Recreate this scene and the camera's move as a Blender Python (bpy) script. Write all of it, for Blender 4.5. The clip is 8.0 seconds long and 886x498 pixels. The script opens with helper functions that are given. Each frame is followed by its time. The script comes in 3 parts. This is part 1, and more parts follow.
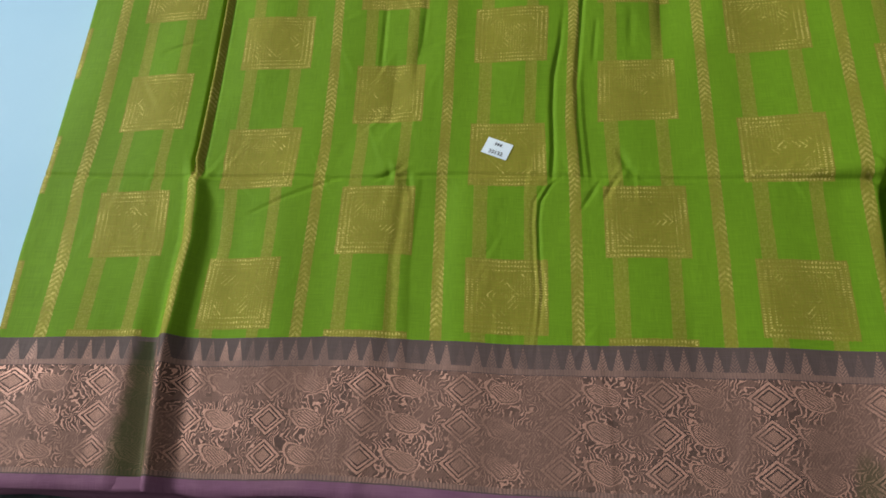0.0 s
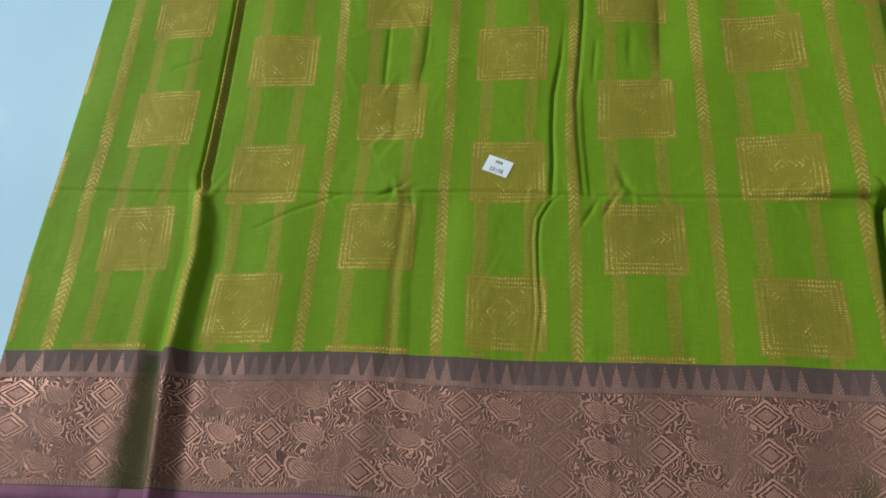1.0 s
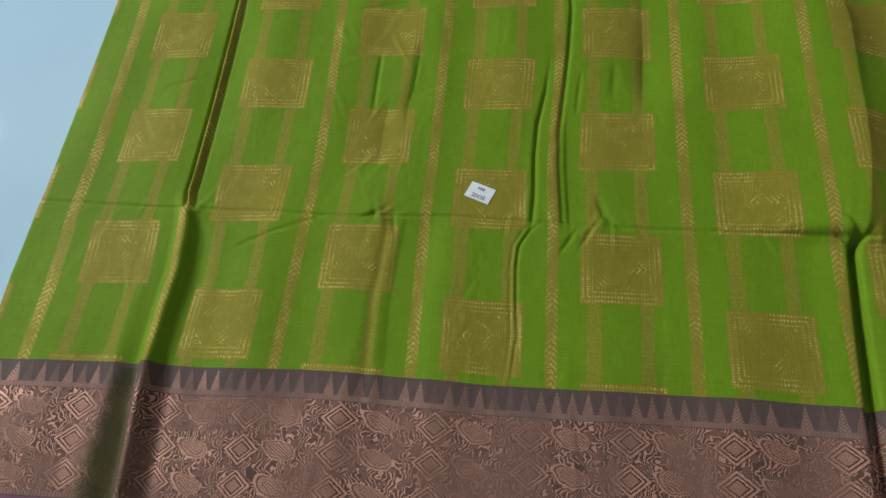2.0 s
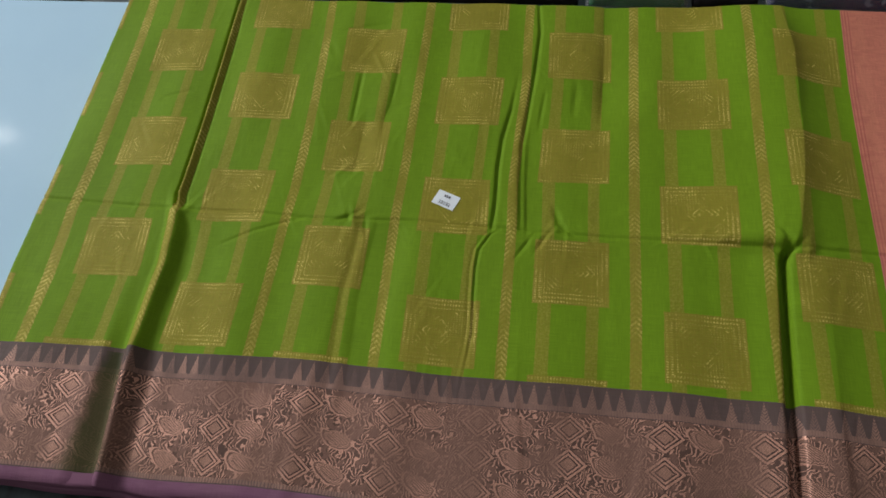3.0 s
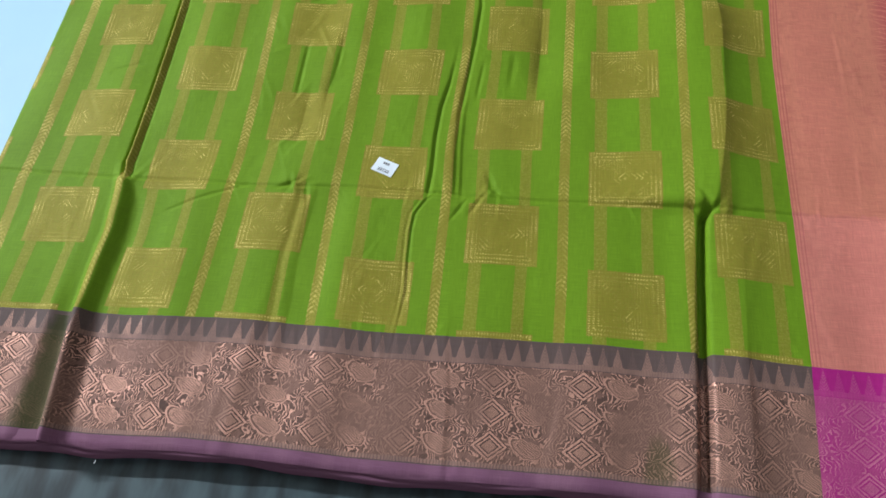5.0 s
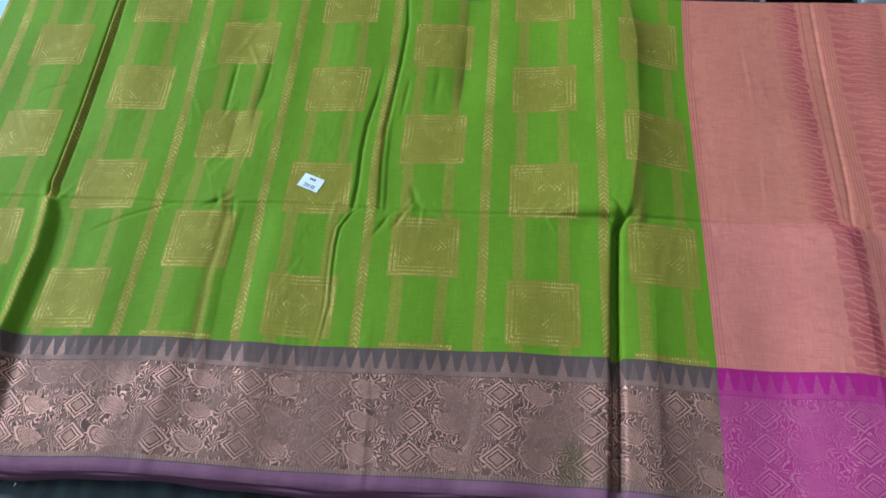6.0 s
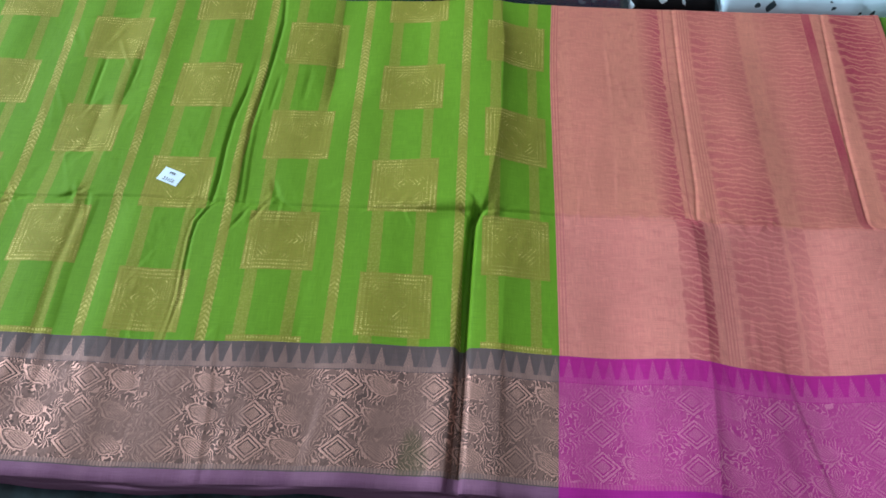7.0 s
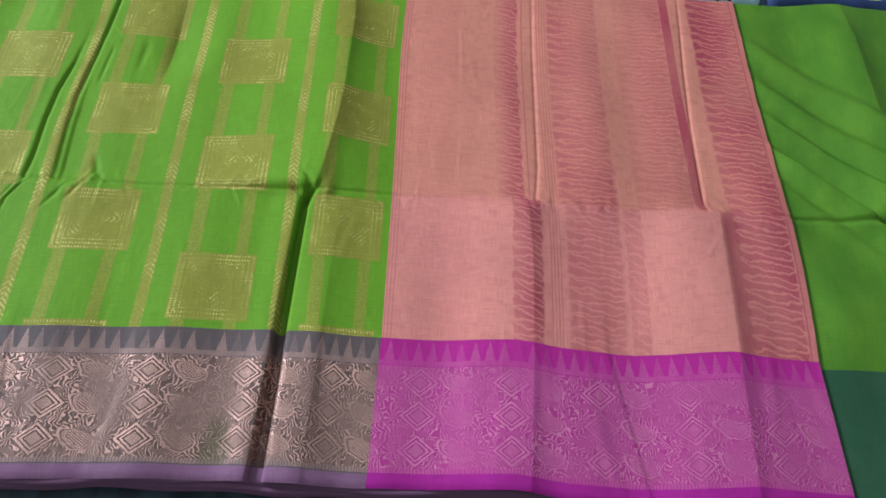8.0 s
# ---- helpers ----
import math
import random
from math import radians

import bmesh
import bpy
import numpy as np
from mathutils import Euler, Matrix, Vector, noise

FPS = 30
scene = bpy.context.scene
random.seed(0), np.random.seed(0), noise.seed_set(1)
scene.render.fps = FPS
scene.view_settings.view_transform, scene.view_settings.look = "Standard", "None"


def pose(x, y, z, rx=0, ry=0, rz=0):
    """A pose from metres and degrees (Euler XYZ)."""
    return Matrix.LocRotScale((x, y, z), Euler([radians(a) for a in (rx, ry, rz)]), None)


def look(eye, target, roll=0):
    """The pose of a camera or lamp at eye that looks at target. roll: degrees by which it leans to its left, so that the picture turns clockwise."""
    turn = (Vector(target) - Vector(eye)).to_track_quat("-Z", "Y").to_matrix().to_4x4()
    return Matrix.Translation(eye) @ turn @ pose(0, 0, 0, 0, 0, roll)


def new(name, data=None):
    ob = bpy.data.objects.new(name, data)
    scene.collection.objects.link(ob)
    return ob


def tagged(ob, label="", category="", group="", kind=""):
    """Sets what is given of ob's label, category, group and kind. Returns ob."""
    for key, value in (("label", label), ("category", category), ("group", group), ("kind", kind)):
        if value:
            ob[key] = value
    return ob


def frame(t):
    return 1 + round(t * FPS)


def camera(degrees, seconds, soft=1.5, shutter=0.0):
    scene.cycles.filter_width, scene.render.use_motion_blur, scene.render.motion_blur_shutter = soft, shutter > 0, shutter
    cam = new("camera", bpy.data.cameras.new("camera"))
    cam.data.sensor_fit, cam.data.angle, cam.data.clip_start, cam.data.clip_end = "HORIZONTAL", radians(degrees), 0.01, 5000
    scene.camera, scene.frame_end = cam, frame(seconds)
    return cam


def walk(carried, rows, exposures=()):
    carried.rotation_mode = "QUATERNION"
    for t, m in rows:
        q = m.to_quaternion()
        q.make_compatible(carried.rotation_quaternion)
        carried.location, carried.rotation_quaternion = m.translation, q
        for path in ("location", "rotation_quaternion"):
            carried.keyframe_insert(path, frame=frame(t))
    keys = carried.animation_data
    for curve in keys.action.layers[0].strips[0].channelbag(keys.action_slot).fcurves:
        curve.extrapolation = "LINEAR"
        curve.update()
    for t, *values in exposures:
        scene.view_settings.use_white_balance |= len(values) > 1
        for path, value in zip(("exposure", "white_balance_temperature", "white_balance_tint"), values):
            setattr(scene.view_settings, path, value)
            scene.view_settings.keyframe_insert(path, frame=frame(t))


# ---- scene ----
cam = camera(67.25, 8.0, soft=1.7)
PATH = [
    (0, (0.3002, -0.1270, 1.2599), (0.2249, 0.0823, 0.7600), -16.88),
    (0.5, (0.3018, -0.1233, 1.2623), (0.2268, 0.0863, 0.7600), -17.41),
    (1, (0.3035, -0.1244, 1.2688), (0.2230, 0.0971, 0.7600), -16.76),
    (1.5, (0.3165, -0.1302, 1.2705), (0.2258, 0.1181, 0.7600), -13.61),
    (1.7, (0.3180, -0.1282, 1.2668), (0.2390, 0.1178, 0.7600), -11.90),
    (2.8, (0.3469, -0.1517, 1.2990), (0.2484, 0.1267, 0.7600), -15.09),
    (3, (0.3635, -0.1590, 1.3037), (0.2697, 0.1243, 0.7600), -11.80),
    (3.5, (0.3734, -0.1696, 1.3092), (0.2814, 0.1239, 0.7600), -10.43),
    (4, (0.3875, -0.1765, 1.3088), (0.3018, 0.1148, 0.7600), -9.76),
    (4.5, (0.4072, -0.1836, 1.3062), (0.3194, 0.1166, 0.7600), -9.60),
    (4.7, (0.4109, -0.1868, 1.3061), (0.3224, 0.0860, 0.7600), -11.35),
    (5.8, (0.4506, -0.1837, 1.3172), (0.3958, 0.1116, 0.7600), -7.18),
    (6, (0.4647, -0.1855, 1.3175), (0.4060, 0.1088, 0.7600), -7.28),
    (6.5, (0.5147, -0.1896, 1.3102), (0.4845, 0.1157, 0.7600), -2.20),
    (7, (0.5597, -0.2007, 1.3040), (0.5420, 0.1082, 0.7600), -0.33),
    (7.5, (0.6196, -0.1997, 1.2911), (0.6046, 0.0908, 0.7600), 0.21),
    (8, (0.6686, -0.1986, 1.2811), (0.6970, 0.0949, 0.7600), 7.40),
]
EXPOSURES = [
    (0.0, 0.52, 7000, 13), (1.7, 0.32, 7100, 15), (2.8, 0.12, 7400, 20), (3.5, 0.38, 7400, 19), (4.5, 0.85, 7300, 19), (5.8, 0.80, 5600, 9), (8.0, 1.05, 5650, 8),
]
walk(cam, [(t, look(eye, target, roll)) for t, eye, target, roll in PATH], EXPOSURES)

# ---- light: a shop room lit by a ceiling tube, plus an added fill ----
world = bpy.data.worlds.new("room_air")
world.use_nodes = True
world.node_tree.nodes["Background"].inputs[0].default_value = (0.75, 0.88, 1.0, 1)
world.node_tree.nodes["Background"].inputs[1].default_value = 0.012
scene.world = world


def area_lamp(name, eye, target, wide, deep, watts, colour):
    data = bpy.data.lights.new(name, "AREA")
    data.shape, data.size, data.size_y, data.energy, data.color = "RECTANGLE", wide, deep, watts, colour
    ob = new(name, data)
    z = (Vector(eye) - Vector(target)).normalized()
    x = Vector((1.0, 0.12, 0.0))
    x = (x - z * x.dot(z)).normalized()
    y = z.cross(x)
    ob.matrix_world = Matrix(((x.x, y.x, z.x, eye[0]), (x.y, y.y, z.y, eye[1]), (x.z, y.z, z.z, eye[2]), (0, 0, 0, 1)))
    return ob


area_lamp("tube_and_fill_light", (-4.62, 2.47, 4.05), (0.4, 0.15, 0.75), 2.0, 0.075, 370, (0.88, 0.96, 1.0))
# weak overhead fill, added to lift the dark sides; not a known fitting
area_lamp("tube_and_fill_light", (1.3, 1.2, 4.30), (1.3, 1.2, 0.0), 1.2, 0.3, 9, (0.9, 0.96, 1.0))

# ---- node helpers ----


class Val:
    """A number in a material's node tree, with plain arithmetic."""

    def __init__(self, tree, socket):
        self.tree, self.socket = tree, socket

    def op(self, kind, *others):
        node = self.tree.nodes.new("ShaderNodeMath")
        node.operation = kind
        for slot, value in zip(node.inputs, (self, *others)):
            if isinstance(value, Val):
                self.tree.links.new(value.socket, slot)
            else:
                slot.default_value = value
        return Val(self.tree, node.outputs[0])

    def __add__(self, o):
        return self.op("ADD", o)

    def __sub__(self, o):
        return self.op("SUBTRACT", o)

    def __mul__(self, o):
        return self.op("MULTIPLY", o)

    def __truediv__(self, o):
        return self.op("DIVIDE", o)

    def __lt__(self, o):
        return self.op("LESS_THAN", o)

    def __gt__(self, o):
        return self.op("GREATER_THAN", o)

    def inv(self):
        return (self * -1.0) + 1.0

    def fract(self):
        return self.op("FRACT")

    def floor(self):
        return self.op("FLOOR")

    def mod(self, o):
        return self.op("FLOORED_MODULO", o)

    def abs(self):
        return self.op("ABSOLUTE")

    def min(self, o):
        return self.op("MINIMUM", o)

    def max(self, o):
        return self.op("MAXIMUM", o)

    def sin(self):
        return self.op("SINE")

    def sqrt(self):
        return self.op("SQRT")

    def within(self, lo, hi):
        return (self > lo) * (self < hi)

    def soft(self, lo, hi):
        node = self.tree.nodes.new("ShaderNodeMapRange")
        node.interpolation_type = "SMOOTHSTEP"
        self.tree.links.new(self.socket, node.inputs[0])
        node.inputs[1].default_value, node.inputs[2].default_value = lo, hi
        return Val(self.tree, node.outputs[0])


class Mat:
    """A principled material with helpers for procedural patterns."""

    def __init__(self, name):
        self.mat = bpy.data.materials.new(name)
        self.mat.use_nodes = True
        self.tree = self.mat.node_tree
        self.shader = self.tree.nodes["Principled BSDF"]
        self.add, self.link = self.tree.nodes.new, self.tree.links.new

    def uv(self):
        node, split = self.add("ShaderNodeUVMap"), self.add("ShaderNodeSeparateXYZ")
        self.link(node.outputs[0], split.inputs[0])
        return Val(self.tree, split.outputs[0]), Val(self.tree, split.outputs[1])

    def noise(self, u, v, su, sv, detail=2.0, w=0.0):
        join, node = self.add("ShaderNodeCombineXYZ"), self.add("ShaderNodeTexNoise")
        self.link((u * su).socket, join.inputs[0])
        self.link((v * sv).socket, join.inputs[1])
        join.inputs[2].default_value = w
        self.link(join.outputs[0], node.inputs["Vector"])
        node.inputs["Scale"].default_value, node.inputs["Detail"].default_value = 1.0, detail
        return Val(self.tree, node.outputs[0])

    def object_noise(self, scale, detail=3.0, stretch=(1, 1, 1)):
        at, scaled, node = self.add("ShaderNodeTexCoord"), self.add("ShaderNodeMapping"), self.add("ShaderNodeTexNoise")
        scaled.inputs["Scale"].default_value = stretch
        self.link(at.outputs["Object"], scaled.inputs[0])
        self.link(scaled.outputs[0], node.inputs["Vector"])
        node.inputs["Scale"].default_value, node.inputs["Detail"].default_value = scale, detail
        return Val(self.tree, node.outputs[0])

    def mix(self, a, b, f):
        node = self.add("ShaderNodeMix")
        node.data_type = "RGBA"
        for slot, value in ((node.inputs[0], f), (node.inputs[6], a), (node.inputs[7], b)):
            if isinstance(value, Val):
                self.link(value.socket, slot)
            elif isinstance(value, (tuple, float, int)):
                slot.default_value = (*value, 1) if isinstance(value, tuple) else value
            else:
                self.link(value, slot)
        return node.outputs[2]

    def scale_colour(self, colour, f):
        node = self.add("ShaderNodeVectorMath")
        node.operation = "SCALE"
        self.link(colour, node.inputs[0])
        self.link(f.socket, node.inputs["Scale"])
        return node.outputs[0]

    def set(self, name, value):
        slot = self.shader.inputs[name]
        if isinstance(value, Val):
            self.link(value.socket, slot)
        elif isinstance(value, tuple):
            slot.default_value = (*value, 1)
        elif isinstance(value, (int, float)):
            slot.default_value = value
        else:
            self.link(value, slot)
        return self

    def bump(self, height, strength, distance):
        node = self.add("ShaderNodeBump")
        node.inputs["Strength"].default_value, node.inputs["Distance"].default_value = strength, distance
        self.link(height.socket, node.inputs["Height"])
        self.link(node.outputs[0], self.shader.inputs["Normal"])
        return self


GOLD = (0.262, 0.208, 0.034)
GOLD_BRIGHT = (0.68, 0.57, 0.18)
GREEN = (0.132, 0.268, 0.014)
STRIPE_START, STRIPE_STEP, ROW_STEP = -0.1113, 0.1113, 0.1304


def thread(m, u, v):
    """Uneven silk threads: fine weft lines, fine warp lines, and slow shade changes."""
    return m.noise(u, v, 60, 1500, 2) * 0.5 + m.noise(u, v, 1500, 60, 2, 3.0) * 0.5


def silk(m, colour, u, v, zari, rough=0.5, metal=0.45):
    t = thread(m, u, v)
    slow = m.noise(u, v, 14, 9, 3, 7.0)
    shade = t * 0.9 + 0.55
    shade = shade * (slow * 0.35 + 0.825)
    m.set("Base Color", m.scale_colour(colour, shade))
    m.set("Roughness", (zari * -0.14) + rough + 0.08)
    m.set("Metallic", zari * metal)
    m.set("Specular IOR Level", 0.10)
    rumple = m.noise(u, v, 130, 70, 3, 31.0) * m.noise(u, v, 17, 17, 1, 32.0).soft(0.4, 0.65)
    m.bump(t + zari * 0.25 + rumple * 3.0, 0.35, 0.0007)
    return m.mat


def body_material():
    m = Mat("green_silk_with_gold_checks")
    u, v = m.uv()
    u0, v0 = u, v
    u = u + (m.noise(u0, v0, 40, 700, 1, 1.0) - 0.5) * 0.0016
    v = v + (m.noise(u0, v0, 700, 40, 1, 2.0) - 0.5) * 0.0016
    cell = (u - STRIPE_START) / STRIPE_STEP
    col, f = cell.floor(), cell.fract() * STRIPE_STEP
    edge = f.min((f * -1.0) + STRIPE_STEP)
    stripe = edge < 0.0048
    herring = ((v + edge * 1.1) / 0.0052).fract().soft(0.35, 0.6)
    odd = col.mod(2.0)
    vv = (v - (odd.inv() * 0.0652 + 0.0072)).mod(ROW_STEP)
    row = vv < 0.0640
    square = f.within(0.0225, 0.0888) * row
    thin = ((f - 0.0335).abs() < 0.0058).max((f - 0.0748).abs() < 0.0052) * row.inv()
    # dotted frames inside each square
    inx = (f - 0.05565).abs()
    iny = (vv - 0.032).abs()
    rim_x, rim_y = (inx * -1.0) + 0.0331, (iny * -1.0) + 0.032
    rim = rim_x.min(rim_y)
    dots = (((v / 0.0022).fract() > 0.45) * (rim_x < rim_y)).max(((u / 0.0026).fract() > 0.45) * (rim_y < rim_x))
    frame_lines = rim.within(0.0012, 0.0030).max(rim.within(0.0052, 0.0068)).max(rim.within(0.0095, 0.0105)) * dots
    lozenge = (inx + iny * 0.9)
    inner = (lozenge / 0.0048).fract().within(0.1, 0.35) * (rim > 0.0125) * m.noise(u0, v0, 90, 90, 2, 4.0).soft(0.52, 0.62)
    patchy = m.noise(u0, v0, 30, 30, 2, 5.0).soft(0.42, 0.60)
    weave = ((u / 0.0024).fract() > 0.55) * ((v / 0.0021).fract() > 0.5) * m.noise(u0, v0, 34, 34, 2, 33.0).soft(0.46, 0.58)
    bright = square * frame_lines.max(inner).max(weave * 0.45) * (patchy * 0.95 + 0.16)
    bright = bright.max(stripe * herring * (m.noise(u0, v0, 60, 24, 2, 8.0).soft(0.38, 0.62) * 0.60 + 0.05))
    speck = m.noise(u0, v0, 520, 520, 1, 6.0).soft(0.45, 0.6)
    bright = bright.max(thin * speck * 0.16)
    # last rows of the squares that run in under the border
    hem = f.within(0.0225, 0.0888) * odd.inv() * (v < 0.0058)
    bright = bright.max(hem * v.within(0.0022, 0.0046) * ((u / 0.0026).fract() > 0.45) * 0.35)
    gold = (square * 0.82).max(hem * 0.7).max(stripe * 0.78).max(thin * 0.6)
    gold = gold * (m.noise(u0, v0, 300, 900, 2, 15.0).soft(0.25, 0.6) * 0.22 + 0.78)
    colour = m.mix(GREEN, GOLD, gold)
    glint = m.noise(u0, v0, 420, 420, 2, 14.0).soft(0.36, 0.6) * 0.85 + 0.15
    bright = bright * glint
    colour = m.mix(colour, GOLD_BRIGHT, bright * 0.72)
    return silk(m, colour, u0, v0, gold * 0.42 + bright * 0.45, 0.60, 0.26)


def border_pattern(m, u, v):
    """How much zari shows: temple triangles, stacked diamonds, dotted paisleys and leaf sprays."""
    wu = u + (m.noise(u, v, 300, 300, 1, 1.0) - 0.5) * 0.0012 + (m.noise(u, v, 85, 85, 1, 21.0) - 0.5) * 0.0042
    wv = v + (m.noise(u, v, 300, 300, 1, 2.0) - 0.5) * 0.0012
    tu = u + (m.noise(u, v, 500, 500, 1, 24.0) - 0.5) * 0.0012
    tri_x = ((tu / 0.0119).fract() - 0.5).abs() * 0.0119
    tri = (tri_x < ((wv * -1.0) * 0.245 - 0.0003)) * wv.within(-0.0195, 0.0)
    chev = ((wv - tri_x * 1.3) / 0.0029).fract().within(0.2, 0.7) * 1.15 + 0.30
    line = wv.within(-0.0240, -0.0195) * (((wu / 0.0022).fract() > 0.35) * 0.3 + 0.55)
    foot = wv.within(-0.1125, -0.1085) * (((wu / 0.0026).fract() > 0.4) * 0.6 + 0.35)
    zone = wv.within(-0.1086, -0.0246)
    # diamonds
    dx = ((tu - 0.1362) / 0.0735).fract() * 0.0735 - 0.03675
    row = ((wv + 0.1089) / 0.0281)
    dy = (row.fract() - 0.5) * 0.0281
    dist = dx.abs() * 0.84 + dy.abs()
    diamond = dist < 0.0136
    rings = dist.within(0.0104, 0.0128).max(dist.within(0.0070, 0.0089)).max((dist < 0.0056) * (((dx + dy) / 0.0019).fract() * 0.5 + 0.35))
    # paisleys between the diamonds
    px = ((wu - 0.1362 + 0.03675) / 0.0735).fract() * 0.0735 - 0.03675
    py = dy + (m.noise(u, v, 110, 110, 1, 22.0) - 0.5) * 0.006
    bend = px + py * 0.75 + 0.003 + py * py * 60.0
    round_ = (bend * bend * 0.62 + py * py * 1.5).sqrt() + bend.abs() * 0.12 + bend * 0.20
    hatch = ((px * 0.7 + dy) / 0.0020).fract() > 0.5
    rim = round_.within(0.0066, 0.0086) * (((px * 1.0 - dy * 1.5) / 0.0024).fract() > 0.4)
    halo = round_.within(0.0096, 0.0108)
    # leaf sprays beside the diamonds, curling lines in the rest
    qx = dx.abs() - 0.0195
    spray_r = (qx * qx + py * py).sqrt() + (m.noise(u, v, 160, 160, 1, 23.0) - 0.5) * 0.004
    petals = (qx.op("ARCTAN2", py) * 1.4 + spray_r * 150.0).fract().within(0.3, 0.64) * 0.85 + 0.12
    spray = spray_r < 0.0065
    bow = m.noise(wu, wv, 75, 75, 2, 9.0)
    leaf = ((dx.abs() * 1.1 + dy.abs() * 0.6 + bow * 0.03) / 0.0040).fract().within(0.34, 0.70) * 0.95 + 0.12
    leaf_zone = (m.noise(wu, wv, 130, 130, 1, 10.0) > 0.44)
    free = diamond.inv() * (round_ > 0.0108)
    drop_in, rim_in = (round_ < 0.0062) * diamond.inv(), round_.within(0.0062, 0.0108) * diamond.inv()
    # 0: dark outline, 1: bright zari float, between: plain veil
    motif = (diamond * rings) + drop_in * (hatch * 0.72 + 0.2) + rim_in * (rim.max(halo) * 0.8 + 0.2)
    motif = motif + free * (spray * petals + spray.inv() * (leaf_zone * leaf + leaf_zone.inv() * 0.30))
    faint = m.noise((tu / 0.0119).floor(), v * 0.0, 0.63, 1.0, 2, 51.0).soft(0.36, 0.60) * 0.80 + 0.12
    rows = (tri * chev * faint).max(line * 0.85).max(foot)
    return rows, zone, motif


def border_material(name, ground, dark, zari_colour, amount, green_marks=False):
    m = Mat(name)
    u, v = m.uv()
    rows, zone, motif = border_pattern(m, u, v)
    # patches where the zari reflects less, painted as lower motif contrast
    zari_sheen = m.noise(u, v, 24, 19, 3, 12.0).soft(0.38, 0.60) * 0.80 + 0.18
    dash = ((u * 0.85 - v * 0.6) / 0.0019).fract().soft(0.25, 0.6) * 0.22 + 0.80
    twill = (((u * 0.7 + v) / 0.0013).fract() > 0.5) * 0.10 + 0.93
    twill = twill * dash
    p = zone.inv() * rows * 0.47 * (zari_sheen * 0.5 + 0.5) + zone * (motif * zari_sheen + zari_sheen.inv() * 0.33) * twill
    p = p * (m.noise(u, v, 900, 300, 1, 16.0) * 0.6 + 0.7) * amount
    base = m.mix(ground, dark, zone)
    colour = m.mix(base, zari_colour, p)
    if green_marks:
        # green sheen beside the fold put into the colour, and a green stain
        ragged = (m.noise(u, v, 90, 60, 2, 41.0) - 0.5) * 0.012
        fold_sheen = ((u + 0.016 + ragged).abs() / (v * -0.13 + 0.007)).soft(1.3, 0.4) * (v < -0.004)
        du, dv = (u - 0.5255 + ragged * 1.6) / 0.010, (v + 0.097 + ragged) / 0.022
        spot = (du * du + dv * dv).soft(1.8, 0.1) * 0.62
        sheen_and_stain = fold_sheen.max(spot) * 0.78
        colour = m.mix(colour, (0.040, 0.055, 0.014), sheen_and_stain)
        p = p * (sheen_and_stain * -0.8 + 1.0)
    return silk(m, colour, u, v, p.min(1.0) * 0.82, 0.49, 0.55)


